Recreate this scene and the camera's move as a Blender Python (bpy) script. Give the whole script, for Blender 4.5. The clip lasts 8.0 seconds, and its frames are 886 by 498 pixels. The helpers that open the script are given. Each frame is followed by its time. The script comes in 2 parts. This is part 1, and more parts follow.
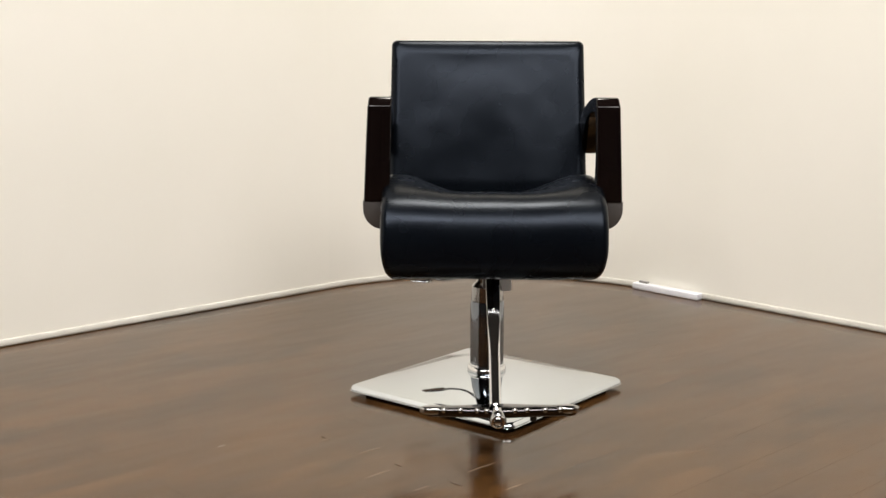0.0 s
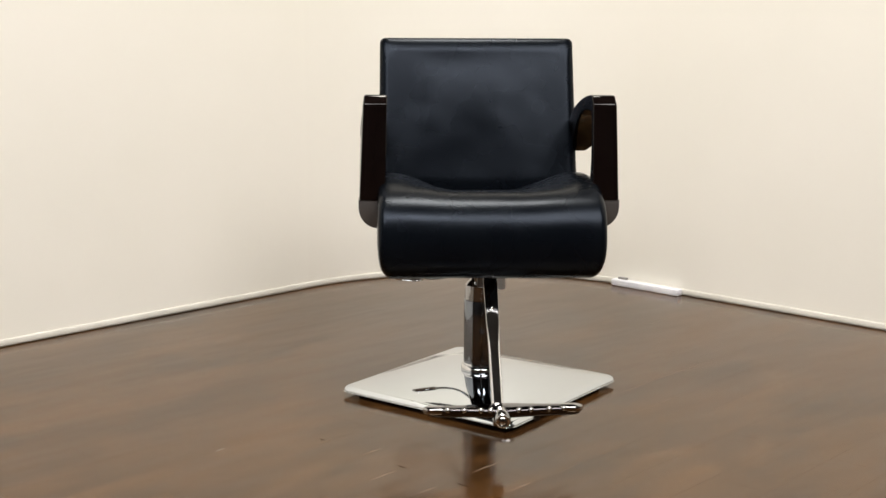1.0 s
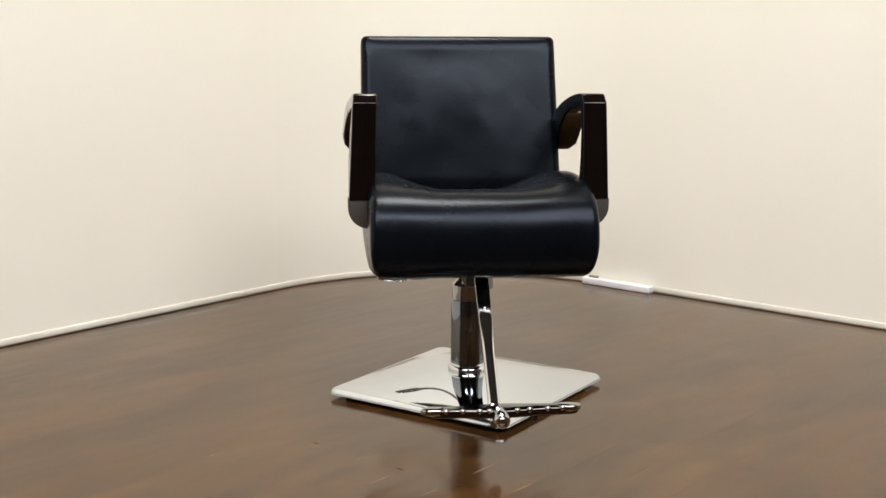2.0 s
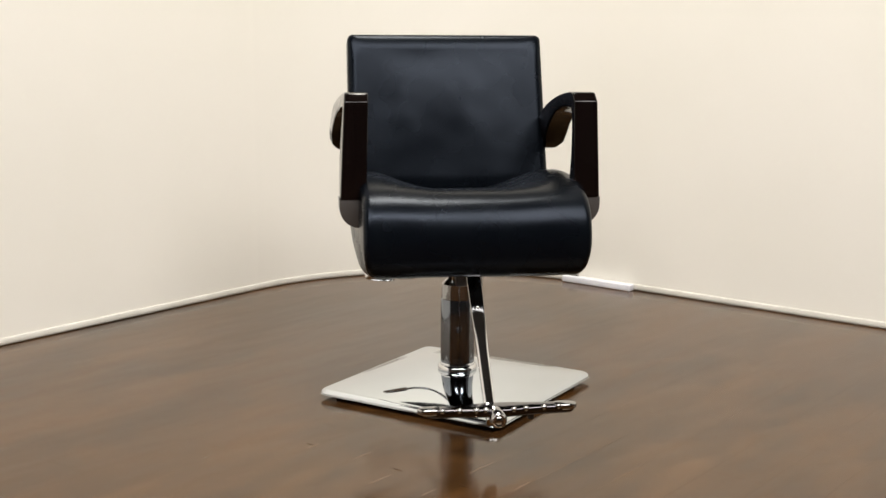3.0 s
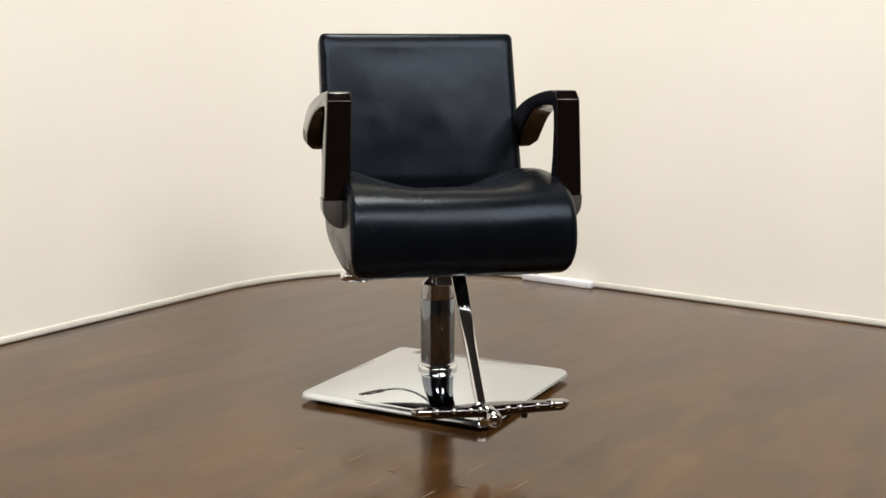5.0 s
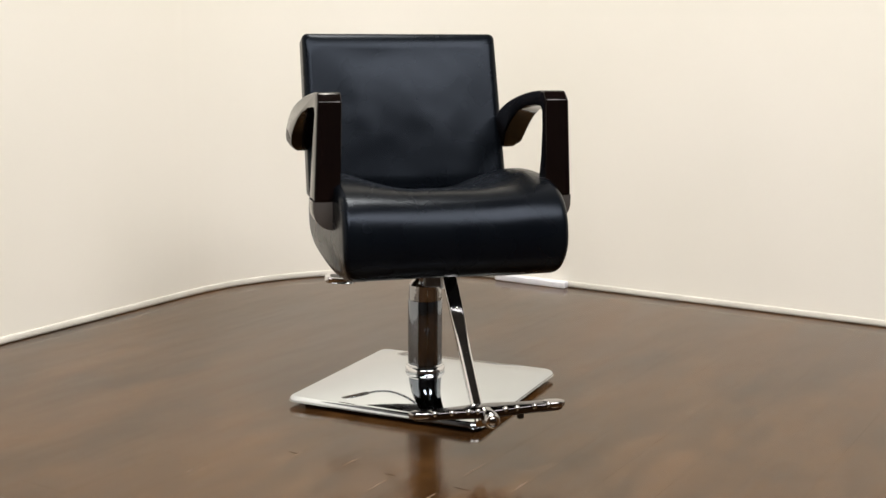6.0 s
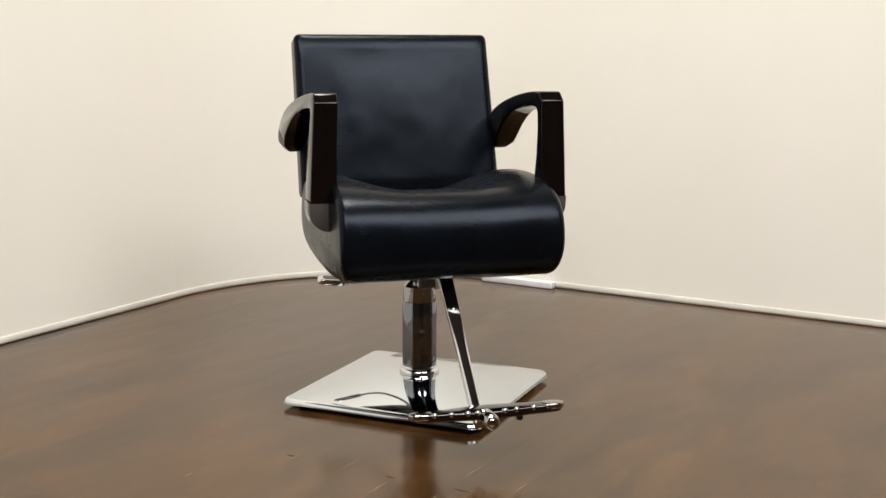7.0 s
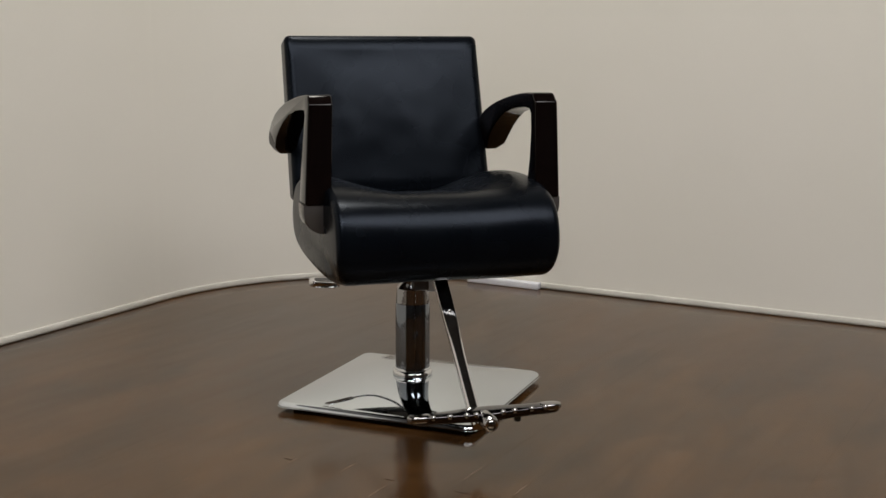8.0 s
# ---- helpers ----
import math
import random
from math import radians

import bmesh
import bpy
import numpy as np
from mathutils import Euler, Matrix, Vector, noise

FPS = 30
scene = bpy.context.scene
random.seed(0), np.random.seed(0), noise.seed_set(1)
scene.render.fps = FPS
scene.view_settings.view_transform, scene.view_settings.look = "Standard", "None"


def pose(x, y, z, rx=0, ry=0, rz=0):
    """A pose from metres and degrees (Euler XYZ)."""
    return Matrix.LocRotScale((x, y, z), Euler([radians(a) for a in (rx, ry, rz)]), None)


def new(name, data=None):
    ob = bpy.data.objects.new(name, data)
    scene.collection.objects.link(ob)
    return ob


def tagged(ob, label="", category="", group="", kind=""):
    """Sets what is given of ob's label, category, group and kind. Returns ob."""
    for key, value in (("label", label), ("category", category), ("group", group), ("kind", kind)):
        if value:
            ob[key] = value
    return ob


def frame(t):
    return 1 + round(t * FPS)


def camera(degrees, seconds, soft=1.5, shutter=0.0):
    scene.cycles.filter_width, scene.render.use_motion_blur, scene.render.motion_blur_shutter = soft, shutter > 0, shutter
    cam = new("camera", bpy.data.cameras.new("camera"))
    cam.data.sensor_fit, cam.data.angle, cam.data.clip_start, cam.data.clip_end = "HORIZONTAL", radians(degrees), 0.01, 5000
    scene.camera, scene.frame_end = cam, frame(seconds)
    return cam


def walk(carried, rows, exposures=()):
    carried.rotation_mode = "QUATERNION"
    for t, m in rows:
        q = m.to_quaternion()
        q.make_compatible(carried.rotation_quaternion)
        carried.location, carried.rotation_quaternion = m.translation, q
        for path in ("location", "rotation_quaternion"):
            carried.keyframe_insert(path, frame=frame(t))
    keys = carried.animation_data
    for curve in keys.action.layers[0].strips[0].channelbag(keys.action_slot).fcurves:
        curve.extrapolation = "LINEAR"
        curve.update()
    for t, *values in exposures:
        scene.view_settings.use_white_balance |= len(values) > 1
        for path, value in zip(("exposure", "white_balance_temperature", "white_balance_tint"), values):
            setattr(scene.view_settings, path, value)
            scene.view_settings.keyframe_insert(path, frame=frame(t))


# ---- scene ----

cam = camera(39.0, 8.0, soft=1.5)
# t, x, y, z, yaw, pitch, roll
PATH = [
    (0.0, -0.4847, -3.3125, 0.9925, -6.152, -10.090, 0.272),
    (0.5, -0.5524, -3.2948, 0.9955, -7.507, -10.215, 0.272),
    (1.0, -0.6101, -3.2746, 0.9952, -8.680, -10.255, 0.255),
    (1.5, -0.6844, -3.2474, 0.9925, -10.317, -10.260, 0.275),
    (3.0, -0.8278, -3.2000, 0.9920, -13.711, -10.340, 0.330),
    (3.5, -0.8601, -3.1897, 0.9902, -14.472, -10.337, 0.315),
    (4.0, -0.9115, -3.1679, 0.9895, -15.691, -10.360, 0.285),
    (4.5, -0.9403, -3.1557, 0.9874, -16.444, -10.330, 0.270),
    (6.0, -1.1030, -3.0844, 0.9852, -20.415, -10.275, 0.310),
    (6.5, -1.1261, -3.0700, 0.9847, -21.019, -10.247, 0.365),
    (7.0, -1.1602, -3.0533, 0.9860, -21.803, -10.260, 0.390),
    (7.5, -1.1828, -3.0396, 0.9848, -22.391, -10.215, 0.395),
    (8.0, -1.2190, -3.0237, 0.9870, -23.279, -10.214, 0.350),
]
# seconds, stops, kelvin, tint: the picture darkens and cools a little at the end
EXPOSURES = [(0.0, 0.0, 6500, 10), (6.8, 0.0, 6500, 10), (7.3, -0.24, 6470, 10), (7.6, -0.57, 6430, 10), (8.0, -0.92, 6390, 10)]
walk(cam, [(t, pose(x, y, z, 90 + p, 0, yaw) @ pose(0, 0, 0, 0, 0, r)) for t, x, y, z, yaw, p, r in PATH], EXPOSURES)

# ---------------------------------------------------------------- room axes
TURN_ROOM = 37.77
CORNER = (0.298, 1.960)          # where the two wall lines would meet
ROOM = pose(CORNER[0], CORNER[1], 0, 0, 0, TURN_ROOM)   # room lies at x < 0, y < 0
LEN_X, LEN_Y, HIGH, BEND = 11.0, 11.0, 4.2, 0.90

# ---------------------------------------------------------------- light
world = bpy.data.worlds.new("world")
world.use_nodes = True
world.node_tree.nodes["Background"].inputs[0].default_value = (0.8, 0.85, 1.0, 1)
world.node_tree.nodes["Background"].inputs[1].default_value = 0.05
scene.world = world


def added_lamp(x, y, watts, sx, sy, colour=(1.0, 0.970, 0.938)):
    data = bpy.data.lights.new("added_panel_light", "AREA")
    data.shape, data.size, data.size_y, data.energy, data.color = "RECTANGLE", sx, sy, watts, colour
    ob = new("added_panel_light", data)
    ob.matrix_world = ROOM @ pose(x, y, HIGH - 0.05, 0, 0, 0)
    return ob


# x, y in the room, watts, length, width, and a colour: the one in the corner is the warmest
LAMPS = [(-1.05, -1.05, 84, 1.0, 1.0, (1.0, 0.948, 0.83)), (-4.95, -2.7, 142, 3.3, 2.5, (0.985, 0.974, 0.980)), (-2.7, -4.95, 143, 2.5, 3.3)]
for lamp_row in LAMPS:
    added_lamp(*lamp_row)


# ---------------------------------------------------------------- materials
def material(name, colour, rough=0.5, metal=0.0, spec=0.5, vary=None, bump=0.0, bump_scale=200.0, vary_scale=6.0, rough_vary=0.0,
             coat=0.0, stretch=(1, 1, 1), large=0.0, large_scale=4.0, tint=None, fine=5.0):
    m = bpy.data.materials.new(name)
    m.use_nodes = True
    nt = m.node_tree
    n, l = nt.nodes, nt.links
    b = n["Principled BSDF"]
    b.inputs["Base Color"].default_value = (*colour, 1)
    b.inputs["Roughness"].default_value = rough
    b.inputs["Metallic"].default_value = metal
    b.inputs["Specular IOR Level"].default_value = spec
    b.inputs["Coat Weight"].default_value = coat
    if tint:
        b.inputs["Specular Tint"].default_value = (*tint, 1)
    b.inputs["Coat Roughness"].default_value = 0.12
    tc = n.new("ShaderNodeTexCoord")
    mp = n.new("ShaderNodeMapping")
    mp.inputs["Scale"].default_value = stretch
    l.new(tc.outputs["Object"], mp.inputs["Vector"])

    def noise_at(scale, detail=4.0):
        t = n.new("ShaderNodeTexNoise")
        t.inputs["Scale"].default_value, t.inputs["Detail"].default_value = scale, detail
        l.new(mp.outputs["Vector"], t.inputs["Vector"])
        return t

    if vary:
        t = noise_at(vary_scale, fine)
        r = n.new("ShaderNodeMix")
        r.data_type = "RGBA"
        r.inputs[6].default_value, r.inputs[7].default_value = (*colour, 1), (*vary, 1)
        ramp = n.new("ShaderNodeMapRange")
        ramp.interpolation_type = "SMOOTHSTEP"
        ramp.inputs[1].default_value, ramp.inputs[2].default_value = 0.2, 0.8
        l.new(t.outputs["Fac"], ramp.inputs[0])
        l.new(ramp.outputs[0], r.inputs[0])
        l.new(r.outputs[2], b.inputs["Base Color"])
    if rough_vary:
        t = noise_at(vary_scale * 1.7, min(4.0, fine))
        mr = n.new("ShaderNodeMapRange")
        mr.interpolation_type = "SMOOTHSTEP"
        mr.inputs[1].default_value, mr.inputs[2].default_value = 0.15, 0.85
        mr.inputs[3].default_value, mr.inputs[4].default_value = max(0.0, rough - rough_vary), rough + rough_vary
        l.new(t.outputs["Fac"], mr.inputs[0])
        l.new(mr.outputs[0], b.inputs["Roughness"])
    if bump or large:
        last = None
        for amount, scale, dist in ((large, large_scale, 0.02), (bump, bump_scale, 0.002)):
            if not amount:
                continue
            t = noise_at(scale, 3.0)
            bp = n.new("ShaderNodeBump")
            bp.inputs["Strength"].default_value, bp.inputs["Distance"].default_value = amount, dist
            l.new(t.outputs["Fac"], bp.inputs["Height"])
            if last:
                l.new(last.outputs["Normal"], bp.inputs["Normal"])
            last = bp
        l.new(last.outputs["Normal"], b.inputs["Normal"])
    return m


PAINT = material("cream_wall_paint", (0.792, 0.764, 0.694), 0.6, vary=(0.756, 0.732, 0.652), vary_scale=1.1, bump=0.12, bump_scale=260)
SHADE = material("unseen_dark_wall", (0.050, 0.045, 0.041), 0.7, vary=(0.044, 0.040, 0.036), vary_scale=1.5, bump=0.1, bump_scale=200)
TRIM = material("trim_paint", (0.60, 0.575, 0.520), 0.6, vary=(0.52, 0.50, 0.445), vary_scale=9, bump=0.1, bump_scale=90)
CEIL = material("unseen_dark_ceiling", (0.060, 0.060, 0.062), 0.8, vary=(0.050, 0.050, 0.052), vary_scale=2, bump=0.2, bump_scale=150)
VINYL = material("black_vinyl", (0.0016, 0.0022, 0.0034), 0.27, spec=0.14, vary=(0.0024, 0.0032, 0.0046), vary_scale=5, bump=0.05, bump_scale=420,
                 rough_vary=0.04, tint=(0.68, 0.80, 1.0), fine=2.0)
WOOD = material("dark_lacquered_wood", (0.0048, 0.0028, 0.0025), 0.07, spec=0.27, vary=(0.0034, 0.0020, 0.0018), vary_scale=30, stretch=(1, 1, 0.15),
                rough_vary=0.03, large=0.012, large_scale=18)
BRACKET = material("dark_gloss_plastic", (0.060, 0.054, 0.050), 0.10, vary=(0.052, 0.047, 0.043), vary_scale=14, bump=0.03, bump_scale=300)
DARK_CHROME = material("dark_chrome", (0.10, 0.095, 0.10), 0.10, metal=1.0, rough_vary=0.03, vary_scale=14, large=0.02, large_scale=30)
CHROME = material("polished_chrome", (0.74, 0.74, 0.745), 0.06, metal=1.0, rough_vary=0.02, vary_scale=12, large=0.02, large_scale=30)
PLATE = material("polished_steel", (0.70, 0.74, 0.775), 0.035, metal=1.0, rough_vary=0.012, vary_scale=10, large=0.012, large_scale=7)
SLEEVE = material("smoked_chrome", (0.25, 0.27, 0.30), 0.07, metal=1.0, rough_vary=0.02, vary_scale=12, large=0.02, large_scale=30)
POST = material("grey_chrome", (0.38, 0.375, 0.375), 0.05, metal=1.0, rough_vary=0.02, vary_scale=12, large=0.02, large_scale=30)
STEEL = material("dark_steel", (0.10, 0.10, 0.10), 0.35, metal=1.0, vary=(0.07, 0.07, 0.07), vary_scale=20, bump=0.1, bump_scale=200)
ZINC = material("pale_zinc", (0.62, 0.62, 0.60), 0.35, vary=(0.55, 0.55, 0.53), vary_scale=20, bump=0.1, bump_scale=200)
RUBBER = material("black_rubber", (0.02, 0.02, 0.02), 0.6, vary=(0.03, 0.03, 0.03), vary_scale=30, bump=0.2, bump_scale=200)
WHITE = material("white_plastic", (0.76, 0.76, 0.79), 0.4, vary=(0.66, 0.665, 0.72), vary_scale=20, bump=0.05, bump_scale=200)
GREY = material("grey_plastic", (0.25, 0.24, 0.22), 0.4, vary=(0.2, 0.19, 0.18), vary_scale=30, bump=0.05, bump_scale=200)


SPLINTER = material("raw_splintered_wood", (0.19, 0.145, 0.10), 0.4, vary=(0.10, 0.07, 0.045), vary_scale=60, bump=0.2, bump_scale=300)


def glowing(name, colour, strength):
    m = bpy.data.materials.new(name)
    m.use_nodes = True
    b = m.node_tree.nodes["Principled BSDF"]
    b.inputs["Base Color"].default_value = (0.8, 0.8, 0.8, 1)
    b.inputs["Emission Color"].default_value = (*colour, 1)
    b.inputs["Emission Strength"].default_value = strength
    return m


GLOW = glowing("added_lamp_glow", (1.0, 0.957, 0.934), 6.0)


def floor_material():
    m = bpy.data.materials.new("stained_wood_floor")
    m.use_nodes = True
    nt = m.node_tree
    n, l = nt.nodes, nt.links
    b = n["Principled BSDF"]
    tc = n.new("ShaderNodeTexCoord")
    info = n.new("ShaderNodeObjectInfo")
    geo = n.new("ShaderNodeNewGeometry")
    # grain runs along the planks; each plank takes its own piece of the pattern
    turn = n.new("ShaderNodeMapping")
    turn.vector_type = "POINT"
    turn.inputs["Rotation"].default_value = (0, 0, radians(-TURN_ROOM))
    l.new(geo.outputs["Position"], turn.inputs["Vector"])
    shift = n.new("ShaderNodeMath")
    shift.operation = "MULTIPLY"
    shift.inputs[1].default_value = 0.5
    l.new(info.outputs["Random"], shift.inputs[0])
    comb = n.new("ShaderNodeCombineXYZ")
    l.new(shift.outputs[0], comb.inputs[2])
    add = n.new("ShaderNodeVectorMath")
    l.new(turn.outputs["Vector"], add.inputs[0])
    l.new(comb.outputs[0], add.inputs[1])
    grain_map = n.new("ShaderNodeMapping")
    grain_map.inputs["Scale"].default_value = (0.7, 4.2, 1)
    l.new(add.outputs[0], grain_map.inputs["Vector"])
    grain = n.new("ShaderNodeTexNoise")
    grain.inputs["Scale"].default_value, grain.inputs["Detail"].default_value, grain.inputs["Roughness"].default_value = 2.4, 3.0, 0.5
    l.new(grain_map.outputs[0], grain.inputs["Vector"])
    cloud = n.new("ShaderNodeTexNoise")
    cloud.inputs["Scale"].default_value, cloud.inputs["Detail"].default_value, cloud.inputs["Distortion"].default_value = 1.0, 3.0, 0.15
    streak = n.new("ShaderNodeMapping")
    streak.inputs["Scale"].default_value = (1.4, 4.2, 1)
    l.new(turn.outputs["Vector"], streak.inputs["Vector"])
    l.new(streak.outputs["Vector"], cloud.inputs["Vector"])
    ramp = n.new("ShaderNodeValToRGB")
    ramp.color_ramp.interpolation = "EASE"
    ramp.color_ramp.elements[0].position, ramp.color_ramp.elements[0].color = 0.30, (0.0180, 0.0082, 0.0031, 1)
    ramp.color_ramp.elements[1].position, ramp.color_ramp.elements[1].color = 0.72, (0.0870, 0.0390, 0.0115, 1)
    mixf = n.new("ShaderNodeMix")
    mixf.inputs[0].default_value = 0.6
    l.new(grain.outputs["Fac"], mixf.inputs[2])
    l.new(cloud.outputs["Fac"], mixf.inputs[3])
    # small worn mottles over the streaks
    mottle = n.new("ShaderNodeTexNoise")
    mottle.inputs["Scale"].default_value, mottle.inputs["Detail"].default_value, mottle.inputs["Roughness"].default_value = 5.5, 6.0, 0.62
    mottle_map = n.new("ShaderNodeMapping")
    mottle_map.inputs["Scale"].default_value = (1.0, 2.0, 1)
    l.new(add.outputs[0], mottle_map.inputs["Vector"])
    l.new(mottle_map.outputs[0], mottle.inputs["Vector"])
    mixm = n.new("ShaderNodeMix")
    mixm.inputs[0].default_value = 0.38
    l.new(mixf.outputs[0], mixm.inputs[2])
    l.new(mottle.outputs["Fac"], mixm.inputs[3])
    l.new(mixm.outputs[0], ramp.inputs[0])
    hsv = n.new("ShaderNodeHueSaturation")
    val = n.new("ShaderNodeMapRange")
    val.inputs[3].default_value, val.inputs[4].default_value = 0.985, 1.015
    l.new(info.outputs["Random"], val.inputs[0])
    l.new(val.outputs[0], hsv.inputs["Value"])
    l.new(ramp.outputs[0], hsv.inputs["Color"])
    l.new(hsv.outputs[0], b.inputs["Base Color"])
    rr = n.new("ShaderNodeMapRange")
    rr.interpolation_type = "SMOOTHSTEP"
    rr.inputs[1].default_value, rr.inputs[2].default_value = 0.15, 0.85
    rr.inputs[3].default_value, rr.inputs[4].default_value = 0.09, 0.21
    l.new(cloud.outputs["Fac"], rr.inputs[0])
    l.new(rr.outputs[0], b.inputs["Roughness"])
    b.inputs["Specular IOR Level"].default_value = 0.45
    b.inputs["Specular Tint"].default_value = (1.0, 0.84, 0.58, 1)
    bp = n.new("ShaderNodeBump")
    bp.inputs["Strength"].default_value, bp.inputs["Distance"].default_value = 0.06, 0.002
    l.new(grain.outputs["Fac"], bp.inputs["Height"])
    wav = n.new("ShaderNodeTexNoise")
    wav.inputs["Scale"].default_value, wav.inputs["Detail"].default_value = 2.4, 1.5
    l.new(streak.outputs["Vector"], wav.inputs["Vector"])
    bp2 = n.new("ShaderNodeBump")
    bp2.inputs["Strength"].default_value, bp2.inputs["Distance"].default_value = 0.14, 0.01
    l.new(wav.outputs["Fac"], bp2.inputs["Height"])
    l.new(bp.outputs["Normal"], bp2.inputs["Normal"])
    l.new(bp2.outputs["Normal"], b.inputs["Normal"])
    return m


FLOOR = floor_material()


# ---------------------------------------------------------------- mesh helpers
def part(name, bm, mat, parent=None, label="", smooth=True, at=None, sharp=35):
    bmesh.ops.recalc_face_normals(bm, faces=bm.faces)
    me = bpy.data.meshes.new(name)
    bm.to_mesh(me)
    bm.free()
    if smooth:
        me.polygons.foreach_set("use_smooth", [True] * len(me.polygons))
        me.set_sharp_from_angle(angle=radians(sharp))
    me.materials.append(mat)
    ob = new(name, me)
    if parent is not None:
        ob.parent = parent
    if at is not None:
        ob.matrix_local = at
    if label:
        ob["label"] = label
    return ob


def box_bm(x0, x1, y0, y1, z0, z1, bevel=0.0, seg=2):
    bm = bmesh.new()
    bmesh.ops.create_cube(bm, size=1, matrix=Matrix.LocRotScale(((x0 + x1) / 2, (y0 + y1) / 2, (z0 + z1) / 2), None, (x1 - x0, y1 - y0, z1 - z0)))
    if bevel:
        bmesh.ops.bevel(bm, geom=bm.edges[:], offset=bevel, segments=seg, affect="EDGES", profile=0.5)
    return bm


def prism_bm(outline, axis, lo, hi, bevel=0.0, seg=2):
    """Extrude a closed outline. axis 'x': outline in (y, z); 'y': in (x, z); 'z': in (x, y)."""
    bm = bmesh.new()

    def put(a, b, c):
        return {"x": (c, a, b), "y": (a, c, b), "z": (a, b, c)}[axis]
    low = [bm.verts.new(put(a, b, lo)) for a, b in outline]
    top = [bm.verts.new(put(a, b, hi)) for a, b in outline]
    k = len(outline)
    bm.faces.new(low)
    bm.faces.new(top[::-1])
    for i in range(k):
        bm.faces.new((low[i], low[(i + 1) % k], top[(i + 1) % k], top[i]))
    bmesh.ops.recalc_face_normals(bm, faces=bm.faces)
    if bevel:
        rim = [e for e in bm.edges if (e.verts[0] in low) == (e.verts[1] in low)]
        bmesh.ops.bevel(bm, geom=rim, offset=bevel, segments=seg, affect="EDGES", profile=0.5)
    return bm


def spin_bm(profile, steps=48, close=True):
    """Turn a profile of (radius, height) about the z axis."""
    bm = bmesh.new()
    rings = []
    for r, z in profile:
        rings.append([bm.verts.new((r * math.cos(2 * math.pi * i / steps), r * math.sin(2 * math.pi * i / steps), z)) for i in range(steps)])
    for a, b in zip(rings, rings[1:]):
        for i in range(steps):
            bm.faces.new((a[i], a[(i + 1) % steps], b[(i + 1) % steps], b[i]))
    if close:
        bm.faces.new(rings[0][::-1])
        bm.faces.new(rings[-1])
    return bm


def loft_bm(rings, cap=True):
    bm = bmesh.new()
    vs = [[bm.verts.new(p) for p in ring] for ring in rings]
    k = len(vs[0])
    for a, b in zip(vs, vs[1:]):
        for i in range(k):
            bm.faces.new((a[i], a[(i + 1) % k], b[(i + 1) % k], b[i]))
    if cap:
        bm.faces.new(vs[0][::-1])
        bm.faces.new(vs[-1])
    return bm


def tube_bm(points, radius, steps=14, flat=1.0, closed=False):
    """A round bar along points; flat squeezes it in the direction nearest to z."""
    pts = [Vector(p) for p in points]
    rings = []
    k = len(pts)
    for i, p in enumerate(pts):
        a = pts[(i - 1) % k] if closed or i else p
        b = pts[(i + 1) % k] if closed or i < k - 1 else p
        d = (b - a).normalized()
        side = d.cross(Vector((0, 0, 1)))
        if side.length < 1e-3:
            side = Vector((1, 0, 0))
        side.normalize()
        up = side.cross(d)
        rings.append([p + side * radius * math.cos(t) + up * radius * flat * math.sin(t) for t in (2 * math.pi * j / steps for j in range(steps))])
    if closed:
        bm = loft_bm(rings + [rings[0]], cap=False)
        bmesh.ops.remove_doubles(bm, verts=bm.verts, dist=1e-6)
        return bm
    return loft_bm(rings)


def smooth_line(points, count, closed=True):
    """Catmull-Rom through points, resampled evenly."""
    pts = [Vector(p) for p in points]
    k = len(pts)
    fine = []
    spans = k if closed else k - 1
    for i in range(spans):
        p0, p1, p2, p3 = (pts[(i + j) % k] if closed else pts[min(max(i + j, 0), k - 1)] for j in (-1, 0, 1, 2))
        for s in range(20):
            t = s / 20
            fine.append(0.5 * (2 * p1 + (p2 - p0) * t + (2 * p0 - 5 * p1 + 4 * p2 - p3) * t * t + (3 * p1 - p0 - 3 * p2 + p3) * t ** 3))
    fine.append(pts[0] if closed else pts[-1])
    run = [0.0]
    for a, b in zip(fine, fine[1:]):
        run.append(run[-1] + (b - a).length)
    out, j = [], 0
    for i in range(count):
        goal = run[-1] * i / (count if closed else count - 1)
        while j < len(run) - 2 and run[j + 1] < goal:
            j += 1
        t = (goal - run[j]) / max(run[j + 1] - run[j], 1e-9)
        out.append(fine[j].lerp(fine[j + 1], min(t, 1.0)))
    return out


def thing(name, label, category, m=None, group=""):
    ob = tagged(new(name), label, category, group)
    ob.empty_display_size = 0.1
    ob.matrix_world = m if m is not None else Matrix()
    return ob


# ---------------------------------------------------------------- the room
def structure(name, bm, mat, label="", m=ROOM, smooth=True):
    ob = part(name, bm, mat, None, label, smooth)
    ob.matrix_world = m
    return tagged(ob, kind="structure", category=name.split("_")[0])


T = 0.12
CREAM, CREAM_LONG = 3.4, 6.4          # lengths of the cream painted stretches; unseen walls beyond go dark
LOW = 2.35           # height of the cream paint; unseen walls above go dark to darken reflections
structure("wall_1", box_bm(-CREAM_LONG, -BEND, 0, T, 0, LOW), PAINT, "smooth cream painted wall with a white skirting strip", smooth=False)
structure("wall_2", box_bm(0, T, -CREAM, -BEND, 0, LOW), PAINT, "smooth cream painted wall beside a white strip", smooth=False)
structure("wall_6", box_bm(-LEN_X, -CREAM_LONG - 0.001, 0, T, 0, LOW), SHADE, "unseen wall closing the room, dark to deepen reflections", smooth=False)
structure("wall_7", box_bm(0, T, -LEN_Y, -CREAM - 0.001, 0, LOW), SHADE, "unseen wall closing the room, dark to deepen reflections", smooth=False)
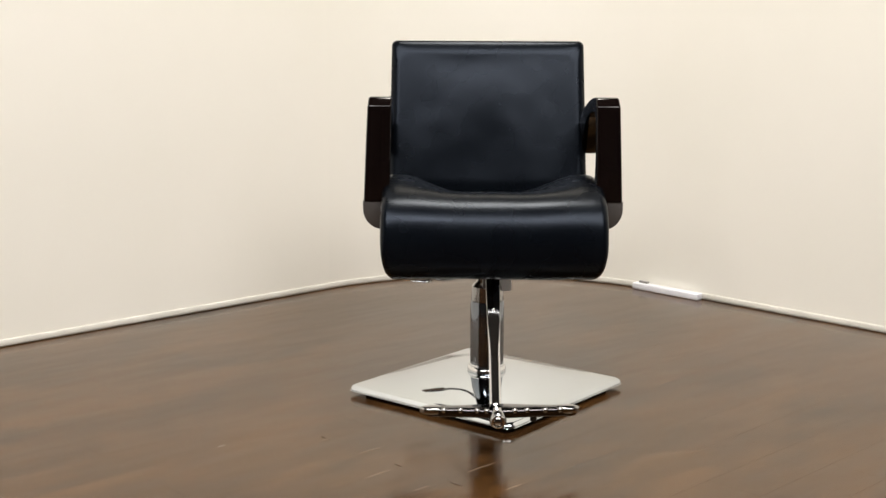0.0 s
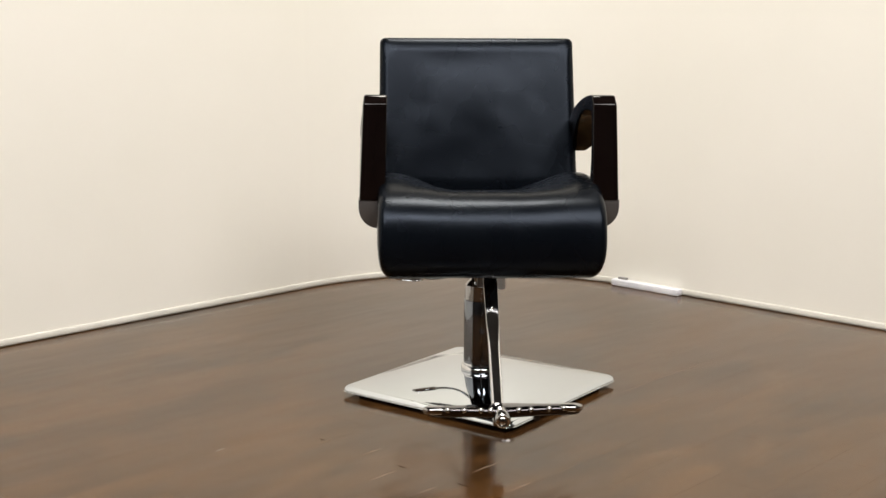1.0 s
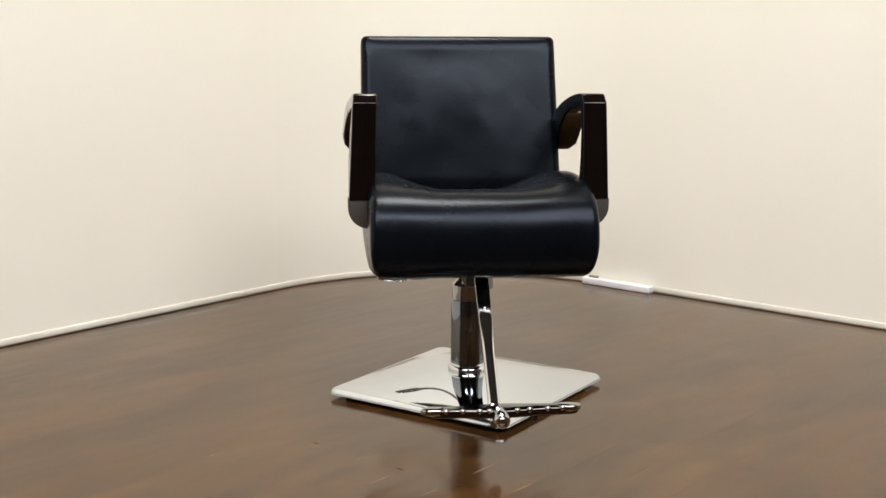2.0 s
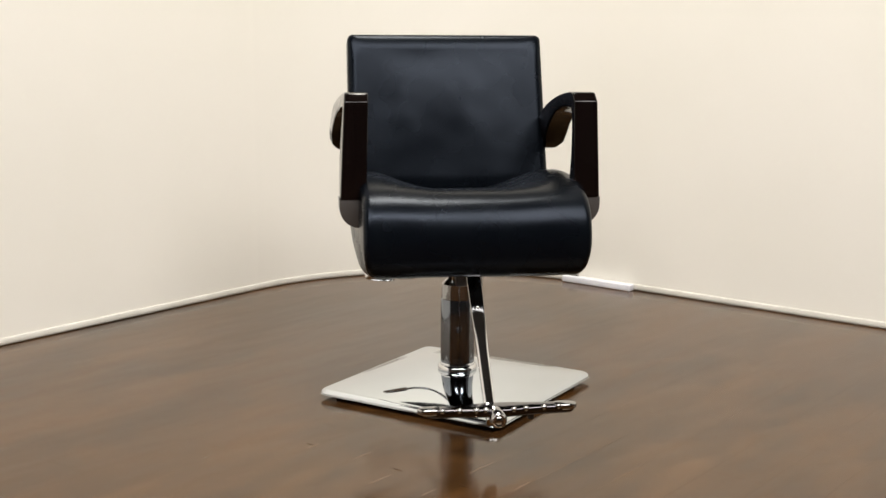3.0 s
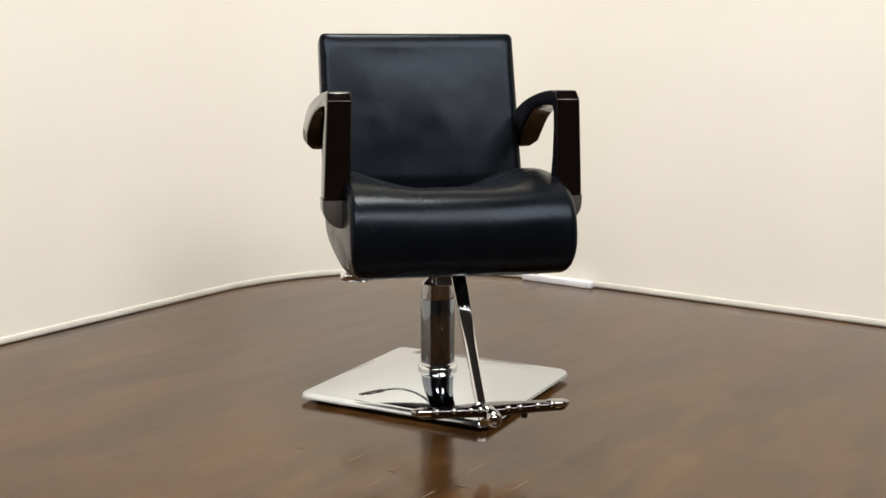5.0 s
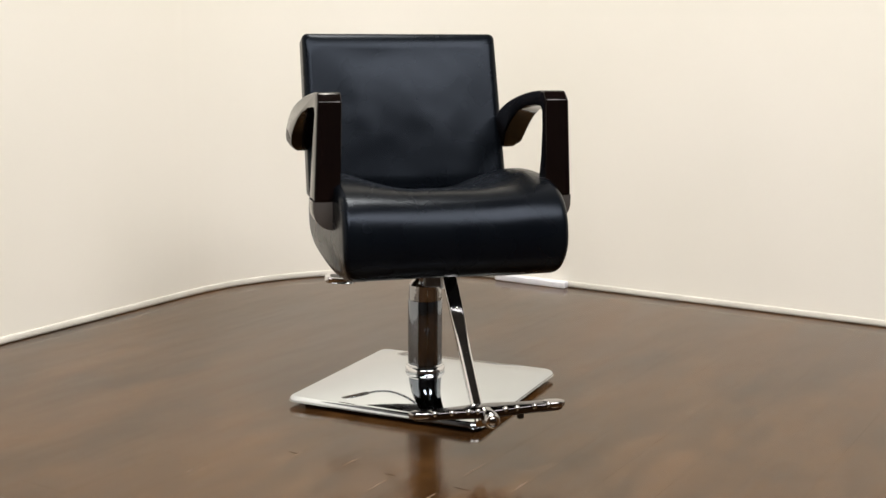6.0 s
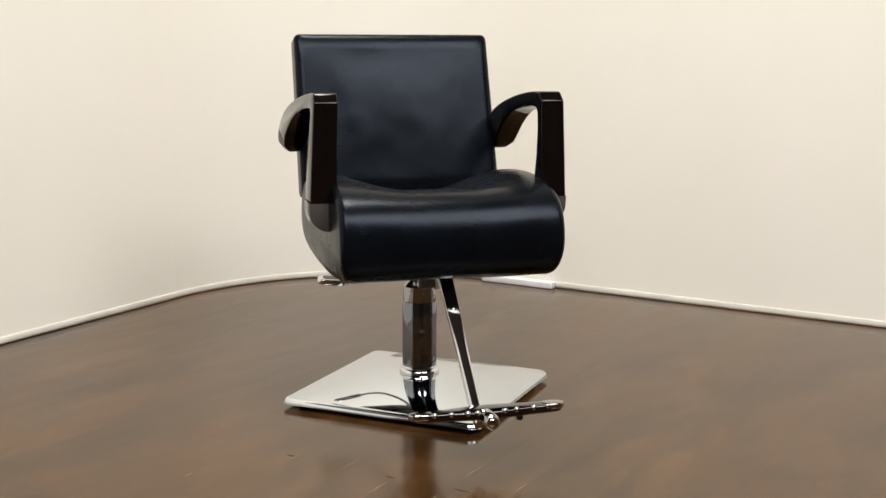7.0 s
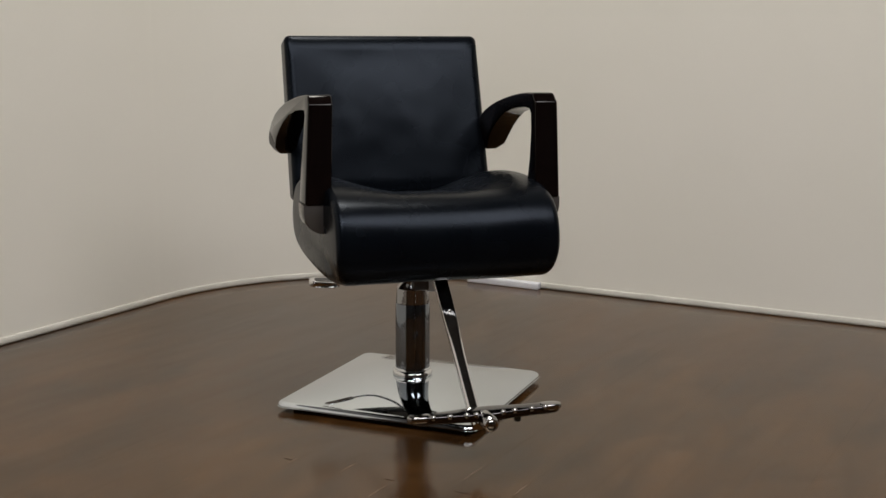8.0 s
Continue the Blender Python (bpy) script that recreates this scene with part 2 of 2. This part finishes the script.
structure("wall_8", box_bm(-LEN_X, -BEND, 0, T, LOW + 0.001, HIGH), SHADE, "unseen upper wall closing the room, dark to deepen reflections", smooth=False)
structure("wall_9", box_bm(0, T, -LEN_Y, -BEND, LOW + 0.001, HIGH), SHADE, "unseen upper wall closing the room, dark to deepen reflections", smooth=False)
structure("wall_3", box_bm(-LEN_X - T, -LEN_X, -LEN_Y, T, 0, HIGH), SHADE, "unseen wall closing the room, dark to deepen reflections", smooth=False)
structure("wall_4", box_bm(-LEN_X, T, -LEN_Y - T, -LEN_Y, 0, HIGH), SHADE, "unseen wall closing the room, dark to deepen reflections", smooth=False)


def bend_bm(profile, steps=28):
    """Sweep a profile of (distance from the bend's centre, height) round the rounded corner."""
    rings = []
    for i in range(steps + 1):
        a = math.pi / 2 * i / steps
        rings.append([(-BEND + d * math.cos(a), -BEND + d * math.sin(a), z) for d, z in profile])
    return loft_bm(rings)


structure("wall_5", bend_bm([(BEND, 0), (BEND + T, 0), (BEND + T, LOW), (BEND, LOW)]), PAINT, "rounded cream painted corner of the walls")
structure("wall_10", bend_bm([(BEND, LOW + 0.001), (BEND + T, LOW + 0.001), (BEND + T, HIGH), (BEND, HIGH)]), SHADE, "unseen upper wall round the corner, dark to deepen reflections")
structure("ceiling", box_bm(-LEN_X - T, T, -LEN_Y - T, T, HIGH, HIGH + 0.1), CEIL, "unseen ceiling, dark grey to deepen reflections", smooth=False)

# skirting: a low flat strip, a little off the floor; (distance into the room, height)
SKIRT = [(0.0, 0.0035), (0.0070, 0.0035), (0.0076, 0.0045), (0.0072, 0.0120), (0.0062, 0.0190), (0.0050, 0.0212), (0.0030, 0.0224), (0.0, 0.0230)]
structure("baseboard_1", prism_bm([(-d, z) for d, z in SKIRT], "x", -CREAM_LONG, -BEND), TRIM, "low white painted skirting strip")
structure("baseboard_2", prism_bm([(-d, z) for d, z in SKIRT], "y", -CREAM, -BEND), TRIM, "low white painted skirting strip")
structure("baseboard_3", bend_bm([(BEND - d, z) for d, z in SKIRT]), TRIM, "low white painted skirting strip bent round the corner")

# ---------------------------------------------------------------- the styling chair
CHAIR_TURN = -6.27
chair = thing("styling_chair", "black vinyl salon styling chair on a chrome hydraulic column", "chair", pose(0, 0, 0, 0, 0, CHAIR_TURN))


def base_plate_bm(side=0.549, corner=0.028, rim=0.021, dome=0.033, n=56):
    """A square steel plate: gently domed, rounded corners, edge turned down to the floor."""
    half = side / 2

    def outline(k, inset):
        pts = []
        r = corner - inset * 0.6
        h = half - inset
        for q, (sx, sy) in enumerate(((1, 1), (-1, 1), (-1, -1), (1, -1))):
            for i in range(9):
                a = math.pi / 2 * (q + i / 8)
                pts.append((sx * (h - r) + r * math.cos(a), sy * (h - r) + r * math.sin(a)))
            nx, ny = ((-1, 1), (-1, -1), (1, -1), (1, 1))[q]
            ax, ay = pts[-1]
            bx, by = nx * (h - r) + r * math.cos(math.pi / 2 * (q + 1)), ny * (h - r) + r * math.sin(math.pi / 2 * (q + 1))
            pts += [(ax + (bx - ax) * j / 12, ay + (by - ay) * j / 12) for j in range(1, 12)]
        return pts
    rings = []
    side_profile = [(0.006, 0.0068), (0.0, 0.0070), (-0.001, 0.0078), (0.0, 0.0086), (0.0010, 0.0090)]
    side_profile += [(0.012 * (1 - math.cos(a)), rim - 0.012 + 0.012 * math.sin(a)) for a in (math.pi / 2 * k / 9 for k in range(10))]
    for inset, z in side_profile:
        rings.append([(x, y, z) for x, y in outline(0, inset)])
    edge = outline(0, 0.012)
    for i in range(1, n):
        s = 1 - i / n
        ring = []
        for x, y in edge:
            u, v = x * s / (half - 0.012), y * s / (half - 0.012)
            ring.append((x * s, y * s, rim + dome * (1 - abs(u) ** 2.3) * (1 - abs(v) ** 2.3)))
        rings.append(ring)
    return loft_bm(rings)


plate = part("base_plate", base_plate_bm(), PLATE, chair, "square mirror-polished steel base plate", at=pose(-0.003, -0.006, 0.006, 0, 0, 45 - CHAIR_TURN))

part("foot_pad", box_bm(-0.238, 0.238, -0.238, 0.238, -0.006, 0.0073, 0.002), RUBBER, plate, "thin black rubber pad under the plate")
column = part("column", spin_bm([(0.046, 0.060), (0.046, 0.2535), (0.0455, 0.2555), (0.0440, 0.2565), (0.0400, 0.2570)], 64), SLEEVE, chair,
              "chrome hydraulic column sleeve", at=pose(-0.005, 0, 0))
part("collar", spin_bm([(0.046, 0.052), (0.0505, 0.053), (0.0535, 0.057), (0.0535, 0.062), (0.051, 0.067), (0.0475, 0.069), (0.0475, 0.073), (0.046, 0.075)], 64),
     CHROME, column, at=pose(0, 0, 0.005))
part("piston", spin_bm([(0.0445, 0.2566), (0.0425, 0.296), (0.0360, 0.304), (0.030, 0.310), (0.024, 0.330), (0.024, 0.400)], 48), POST, column)
mount = part("seat_mount", box_bm(-0.10, 0.10, -0.13, 0.13, 0.372, 0.392, 0.006), STEEL, chair, "dark steel plate under the seat")
part("mount_socket", spin_bm([(0.050, 0.325), (0.052, 0.330), (0.052, 0.350), (0.060, 0.360), (0.060, 0.374)], 40), CHROME, mount)
part("clevis", box_bm(-0.020, 0.022, -0.066, -0.038, 0.300, 0.374, 0.005), STEEL, mount)
part("side_bracket", box_bm(0.030, 0.060, -0.02, 0.05, 0.284, 0.374, 0.006), ZINC, mount, "pale grey valve block")


# seat cushion: one thick roll-fronted cushion with raised flanks
def seat_rings():
    mid = [(-0.352, 0.462), (-0.348, 0.508), (-0.330, 0.547), (-0.296, 0.577), (-0.243, 0.592), (-0.160, 0.584), (-0.060, 0.567), (0.060, 0.553), (0.160, 0.542),
           (0.210, 0.528), (0.248, 0.486), (0.224, 0.436), (0.135, 0.402), (-0.020, 0.390), (-0.150, 0.383), (-0.260, 0.379), (-0.316, 0.388), (-0.343, 0.418)]
    flank = [(-0.349, 0.462), (-0.345, 0.509), (-0.328, 0.549), (-0.294, 0.581), (-0.240, 0.601), (-0.160, 0.612), (-0.060, 0.614), (0.060, 0.604), (0.160, 0.584),
             (0.215, 0.552), (0.248, 0.486), (0.230, 0.428), (0.152, 0.394), (-0.020, 0.380), (-0.150, 0.376), (-0.260, 0.377), (-0.316, 0.388), (-0.340, 0.418)]
    count = 84
    a = smooth_line([(0, y, z) for y, z in mid], count)
    b = smooth_line([(0, y, z) for y, z in flank], count)
    half, r = 0.281, 0.020
    stations = []
    for i in range(9):
        t = math.pi / 2 * i / 8
        stations.append((-(half - r + r * math.cos(t)), r * (1 - math.sin(t))))
    inner = [-(half - r) + 2 * (half - r) * i / 28 for i in range(1, 28)]
    stations = stations + [(x, 0.0) for x in inner] + [(-x, q) for x, q in stations[::-1]]
    rings = []
    for x, inset in stations:
        s = min(1.0, abs(x) / 0.245)
        w = 0.0 if s < 0.30 else ((s - 0.30) / 0.70)
        w = w * w * (3 - 2 * w)
        line = [p.lerp(q, w) for p, q in zip(a, b)]
        ring = []
        for k in range(count):
            d = line[(k + 1) % count] - line[k - 1]
            nrm = Vector((0, d.z, -d.y)).normalized()       # points inwards or outwards by the winding
            ring.append((line[k], nrm))
        centre = sum((p for p, _ in ring), Vector()) / count
        out = []
        for p, nrm in ring:
            if nrm.dot(centre - p) < 0:
                nrm = -nrm
            q = p + nrm * inset
            z = q.z - 0.011 + 0.0016 * noise.noise((x * 8, q.y * 9, q.z * 9))
            tuck = max(0.0, min(1.0, (0.462 - z) / 0.092)) * max(0.0, min(1.0, (-0.12 - q.y) / 0.16))      # front corners round under at the bottom
            out.append((x * (1 - 0.062 * tuck * tuck), q.y + 0.012, z))
        rings.append(out)
    return rings


def cushion_bm(rings):
    bm = loft_bm(rings, cap=False)
    bm.verts.ensure_lookup_table()
    k = len(rings[0])
    for ring in (bm.verts[:k], bm.verts[-k:]):
        ring = list(ring)
        c = sum((v.co for v in ring), Vector()) / k
        loops = [ring]
        for s in (0.85, 0.5):
            loops.append([bm.verts.new(c + (v.co - c) * s + Vector((math.copysign(0.003, c.x), 0, 0))) for v in ring])
        for p, q in zip(loops, loops[1:]):
            for i in range(k):
                bm.faces.new((p[i], p[(i + 1) % k], q[(i + 1) % k], q[i]))
        bm.faces.new(loops[-1])
    return bm


seat = part("seat", cushion_bm(seat_rings()), VINYL, chair, "thick black vinyl seat cushion with rolled front")


# backrest: a slab with rounded corners and a slightly puffed face
def slab_bm(half, low, high, thick, corner, edge, puff):
    def outline(inset):
        pts = []
        r = corner + inset * 0.5
        h, lo, hi = half - inset * 0.6, low + inset, high - inset
        cx, cz = h - r, (hi - lo) / 2 - r
        mz = (hi + lo) / 2
        quads = ((1, 1), (-1, 1), (-1, -1), (1, -1))
        for q, (sx, sz) in enumerate(quads):
            for i in range(7):
                a = math.pi / 2 * (q + i / 6)
                pts.append((sx * cx + r * math.cos(a), mz + sz * cz + r * math.sin(a)))
            nx, nz = quads[(q + 1) % 4]
            ax, az = pts[-1]
            a = math.pi / 2 * (q + 1)
            bx, bz = nx * cx + r * math.cos(a), mz + nz * cz + r * math.sin(a)
            pts += [(ax + (bx - ax) * j / 14, az + (bz - az) * j / 14) for j in range(1, 14)]
        return pts
    rings = []
    steps = 12
    mz = (low + high) / 2

    def face_rings(y, sign, amount):
        flat = outline(edge)
        made = []
        for i in range(1, 37):
            s = 1 - i / 37
            ring = []
            for x, z in flat:
                u, v = x * s / (half - edge * 0.6), (z - mz) * s / ((high - low) / 2 - edge)
                hold = (1 - abs(u) ** 2.5) ** 2 * (1 - abs(v) ** 2.5) ** 2
                slack = 0.0018 * noise.noise((x * s * 7, (z - mz) * s * 7, 3.1)) + 0.0009 * noise.noise((x * s * 19, (z - mz) * s * 15, 7.7))      # loose vinyl
                ring.append((x * s, y + sign * (amount * hold + slack * (1 - abs(u) ** 6) * (1 - abs(v) ** 6)), mz + (z - mz) * s))
            made.append(ring)
        return made
    front = []
    for i in range(steps + 1):
        t = math.pi / 2 * i / steps
        front.append([(x, -thick / 2 + 0.45 * edge * (1 - math.sin(t)), z) for x, z in outline(edge * (1 - math.cos(t)))])
    back = [[(x, -y, z) for x, y, z in ring] for ring in front]
    rings = face_rings(-thick / 2, -1, puff)[::-1] + front[::-1] + back + face_rings(thick / 2, 1, puff * 0.4)
    rings = [[(x * (1 + 0.014 * (high - z) / (high - low)), y, z) for x, y, z in ring] for ring in rings]
    return loft_bm(rings)


LEAN = math.degrees(math.atan2(0.107, 0.337))
backrest = part("backrest", slab_bm(0.2795, -0.06, 0.397, 0.085, 0.016, 0.046, 0.004), VINYL, chair, "flat black vinyl backrest, slightly creased",
                at=pose(0, 0.257, 0.566, -LEAN, 0, 0))

# armrests: a front leg, a top rail that falls back to the backrest, a bracket below
ARM = [(-0.196, 0.5545), (-0.196, 0.7920), (-0.1957, 0.7943), (-0.1948, 0.7962), (-0.1935, 0.7978), (-0.1795, 0.8118), (-0.1778, 0.8134), (-0.1758, 0.8150), (-0.1730, 0.8163), (-0.1690, 0.8168), (-0.140, 0.8165), (-0.080, 0.811), (-0.020, 0.803), (0.040, 0.793), (0.100, 0.781), (0.160, 0.766), (0.215, 0.748),
       (0.262, 0.723), (0.290, 0.698), (0.301, 0.676), (0.298, 0.657), (0.283, 0.641), (0.258, 0.633), (0.232, 0.637), (0.208, 0.653), (0.180, 0.681), (0.140, 0.708), (0.095, 0.732),
       (0.040, 0.754), (-0.030, 0.769), (-0.110, 0.777), (-0.150, 0.775), (-0.160, 0.764), (-0.159, 0.720), (-0.148, 0.650), (-0.135, 0.600), (-0.120, 0.5545)]


def armrest(side):
    bm = prism_bm(ARM, "x", 0.257, 0.316, 0.005, 4)
    for v in bm.verts:      # legs spread outwards towards the seat
        drop = max(0.0, (0.814 - v.co.z) / 0.266)
        bow = min(1.0, max(0.0, (v.co.y + 0.12) / 0.30))
        v.co.x += (0.013 if v.co.x > 0.288 else 0.006) * math.sin(min(1.0, drop) * 1.9) + (0.008 if side < 0 else 0.002) * bow * bow * (3 - 2 * bow)
        if v.co.y > 0.13:
            low = max(0.0, min(1.0, (0.672 - v.co.z) / 0.039)) ** 2.2
            v.co.x += -0.026 * low if v.co.x > 0.292 else 0.016 * low
        v.co.x *= side
    arm = part("armrest", bm, WOOD, chair, "dark lacquered wooden armrest", sharp=24)
    curve = [(0.331, 0.5540)] + [(0.281 + 0.050 * math.cos(a), 0.534 + 0.052 * -math.sin(a)) for a in (math.pi / 2 * i / 8 for i in range(9))] + [(0.262, 0.482), (0.262, 0.5540)]
    bm = prism_bm(curve, "y", -0.194, -0.120, 0.003, 2)
    for v in bm.verts:
        v.co.x *= side
    part("bracket", bm, BRACKET, arm, "glossy grey lower bracket", sharp=24)
    bm = spin_bm([(0.006, 0.0), (0.006, 0.003), (0.004, 0.0045)], 20)
    bmesh.ops.transform(bm, matrix=pose(side * 0.3215, 0.250, 0.690, 0, side * 90, 0), verts=bm.verts)
    part("bolt_cap", bm, CHROME, arm)
    return arm


armrest(-1)
armrest(1)

# chrome release lever under the seat
lever_line = smooth_line([(-0.020, 0.100, 0.365), (-0.045, 0.160, 0.318), (-0.085, 0.205, 0.280), (-0.130, 0.221, 0.270), (-0.165, 0.223, 0.276)], 30, closed=False)
lever = part("release_lever", tube_bm(lever_line, 0.0070, 14), POST, chair, "bent chrome release lever")
paddle = []
for i in range(40):
    a = 2 * math.pi * i / 40
    ca, sa = math.cos(a), math.sin(a)
    paddle.append((0.043 * math.copysign(abs(ca) ** 0.6, ca), 0.024 * math.copysign(abs(sa) ** 0.7, sa)))
part("paddle", prism_bm(paddle, "z", -0.0110, 0.0055, 0.0035, 3), CHROME, lever, at=pose(-0.198, 0.222, 0.277, 8, 5, 0))
inset = prism_bm([(x * 0.68, y * 0.62) for x, y in paddle], "z", -0.0005, 0.0012, 0.0006, 1)
bmesh.ops.transform(inset, matrix=pose(-0.198, 0.222, 0.277, 8, 5, 0) @ pose(0, 0, 0.0055), verts=inset.verts)
part("grip_pad", inset, STEEL, lever, "dark inset on the lever paddle")

# footrest: a slanting post and a ribbed cross bar
def post_bm(stations, steps=40):
    """A bar in the plane x = 0 with its own width, depth and roundness at each station (y, z, half width, half depth, power); its front stays flush."""
    rings = []
    for i, (y, z, wx, wd, power) in enumerate(stations):
        before, after = stations[max(i - 1, 0)], stations[min(i + 1, len(stations) - 1)]
        d = Vector((0, after[0] - before[0], after[1] - before[1])).normalized()
        up = Vector((0, -d.z, d.y))
        ring = []
        for j in range(steps):
            t = 2 * math.pi * j / steps
            c, q = math.cos(t), math.sin(t)
            ring.append(Vector((wx * math.copysign(abs(c) ** power, c), y, z)) + up * (wd - 0.012 + wd * math.copysign(abs(q) ** power, q)))
        rings.append(ring)
    return loft_bm(rings)


footrest = part("footrest_post", post_bm(((-0.190, 0.395, 0.0178, 0.007, 0.30), (-0.240, 0.3495, 0.0178, 0.007, 0.30), (-0.290, 0.304, 0.0172, 0.0075, 0.30), (-0.330, 0.2675, 0.0160, 0.0095, 0.32),
                                          (-0.365, 0.2355, 0.0145, 0.0125, 0.46), (-0.395, 0.208, 0.0140, 0.0138, 0.60), (-0.500, 0.113, 0.0140, 0.0140, 0.66), (-0.545, 0.083, 0.0140, 0.0130, 0.66))),
                CHROME, chair, "slanting chrome footrest post, round tube pressed flat above", sharp=50)
bar_outline = smooth_line([(-0.172, -0.006, 0), (-0.150, -0.016, 0), (-0.09, -0.020, 0), (0, -0.030, 0), (0.09, -0.020, 0), (0.160, -0.016, 0), (0.178, 0.0, 0), (0.160, 0.016, 0),
                           (0.09, 0.020, 0), (0, 0.030, 0), (-0.09, 0.020, 0), (-0.150, 0.016, 0), (-0.172, 0.006, 0)], 60)
bar = part("footrest_bar", prism_bm([(p.x, p.y) for p in bar_outline], "z", -0.011, 0.008, 0.004, 3), DARK_CHROME, footrest, "dark chrome footrest cross bar with studs",
           at=pose(0.006, -0.572, 0.122, 0, -0.7, 0))
for bx in (-0.128, -0.090, -0.052, -0.030, 0.034, 0.062, 0.104, 0.138):
    bm = bmesh.new()
    bmesh.ops.create_uvsphere(bm, u_segments=14, v_segments=8, radius=0.0068)
    part("tread_stud", bm, POST, footrest, at=pose(0.006 + bx, -0.588 - 0.012 * (1 - abs(bx) / 0.17), 0.1285 + bx * 0.012))
for side in (-1, 1):
    end = smooth_line([(-0.034, 0, 0), (-0.026, -0.015, 0), (0.004, -0.0155, 0), (0.019, -0.004, 0), (0.019, 0.004, 0), (0.004, 0.0155, 0), (-0.026, 0.015, 0)], 32)
    part("end_cap", prism_bm([(p.x * side, p.y) for p in end], "z", -0.0075, 0.0075, 0.004, 3), POST, footrest, at=pose(0.006 + side * 0.163, -0.573, 0.1245 + side * 0.002))
bm = bmesh.new()
bmesh.ops.create_uvsphere(bm, u_segments=14, v_segments=8, radius=0.0042)
part("bolt", bm, CHROME, footrest, at=pose(0.0, -0.312, 0.301))
bm = spin_bm([(0.017, -0.030), (0.0195, -0.026), (0.0195, 0.014), (0.0182, 0.0195), (0.0160, 0.0215), (0.0130, 0.0205), (0.0120, 0.0225), (0.0070, 0.0262), (0.0015, 0.0275)], 32)
part("hub_cap", bm, POST, footrest, "round chrome end cap", at=pose(0.001, -0.607, 0.113, 90, 0, 0))
bm = spin_bm([(0.0100, 0.0), (0.0105, 0.0025), (0.0130, 0.0030), (0.0150, 0.0020), (0.0160, 0.0)], 32, close=False)
part("cap_ring", bm, CHROME, footrest, "thin chrome ring", at=pose(0.001, -0.629, 0.113, 90, 0, 0))
bm = spin_bm([(0.007, 0.0), (0.008, 0.003), (0.008, 0.012)], 20)
part("stop_foot", bm, RUBBER, footrest, at=pose(0.085, -0.568, 0.096, 0, 0, 0))

# ---------------------------------------------------------------- white strip on the floor by the wall
box_thing = thing("cable_box", "slim white plastic strip lying on the floor against the wall", "cable cover", ROOM @ pose(-0.024, -0.940, 0, 0, 0, 0))
part("body", box_bm(-0.020, 0.015, -0.15, 0.15, 0.0, 0.025, 0.004, 3), WHITE, box_thing)
part("end_plug", box_bm(-0.004, 0.010, 0.09, 0.13, 0.0245, 0.033, 0.002, 2), GREY, box_thing, "small grey plug on top")

# ---------------------------------------------------------------- ceiling lights, added out of view
for lx, ly, lw, sx, sy, *tone in LAMPS:
    lamp = thing("added_ceiling_light", "unseen white framed ceiling light with glowing diffuser, added to light the room", "ceiling light", ROOM @ pose(lx, ly, HIGH, 0, 0, 0), "ceiling lights")
    part("frame", box_bm(-sx / 2 - 0.04, sx / 2 + 0.04, -sy / 2 - 0.04, sy / 2 + 0.04, -0.035, -0.002, 0.004), TRIM, lamp)
    part("diffuser", box_bm(-sx / 2, sx / 2, -sy / 2, sy / 2, -0.041, -0.036, 0.001), GLOW, lamp)

# ---------------------------------------------------------------- floor of planks
floor = structure("floor", box_bm(-LEN_X - T, T, -LEN_Y - T, T, -0.1, -0.001), FLOOR, "dark brown stained plank floor with worn satin sheen", smooth=False)
WIDE = 0.133
shared = {}


def plank_mesh(long):
    key = round(long, 2)
    if key not in shared:
        bm = box_bm(-key / 2 + 0.0001, key / 2 - 0.0001, -WIDE / 2 + 0.00005, WIDE / 2 - 0.00005, -0.012, 0.0, 0.00012, 1)
        bmesh.ops.recalc_face_normals(bm, faces=bm.faces)
        me = bpy.data.meshes.new("plank")
        bm.to_mesh(me)
        bm.free()
        me.materials.append(FLOOR)
        shared[key] = me
    return shared[key]


rng = random.Random(4)
for i in range(42):
    y = 0.071 - WIDE * (i + 0.5)
    first, goal = 0.02, -6.0
    while first > goal:
        long = rng.choice((0.4, 0.7, 1.0, 1.3)) if first == 0.02 else rng.choice((0.9, 1.2, 1.5))
        ob = new("plank", plank_mesh(long))
        ob.parent = floor
        ob.matrix_local = pose(first - long / 2, y, 0)
        first = round(first - long, 3)

# small splintered spots along the plank joints: x, y of the start, length, across the planks or along them
CHIPS = [(-2.032, -1.524, 0.062, 0), (-2.130, -1.657, 0.080, 0), (-1.937, -1.786, 0.095, 0), (-1.962, -1.921, 0.070, 0), (-2.108, -1.789, 0.050, 0),
         (-2.046, -1.390, 0.040, 0), (-2.254, -1.258, 0.030, 0), (-2.018, -1.658, 0.030, 1), (-2.006, -1.843, 0.046, 1), (-2.021, -1.392, 0.034, 1)]
for cx, cy, long, across in CHIPS:
    bm = bmesh.new()
    upper, lower = [], []
    for k in range(9):
        u = k / 8
        w = 0.0022 * (0.25 + math.sin(math.pi * u)) * rng.uniform(0.4, 1.0)
        mid = rng.uniform(-0.0012, 0.0012)
        upper.append(bm.verts.new((long * u, mid + w * 0.5, 0.0009 * math.sin(math.pi * u) + 0.0003)))
        lower.append(bm.verts.new((long * u, mid - w * 0.5, 0.0002)))
    for k in range(8):
        bm.faces.new((lower[k], lower[k + 1], upper[k + 1], upper[k]))
    part("splinter", bm, SPLINTER, floor, "pale splintered wood at a plank joint", at=pose(cx, cy, 0.0002, 0, 0, 90 if across else 0))
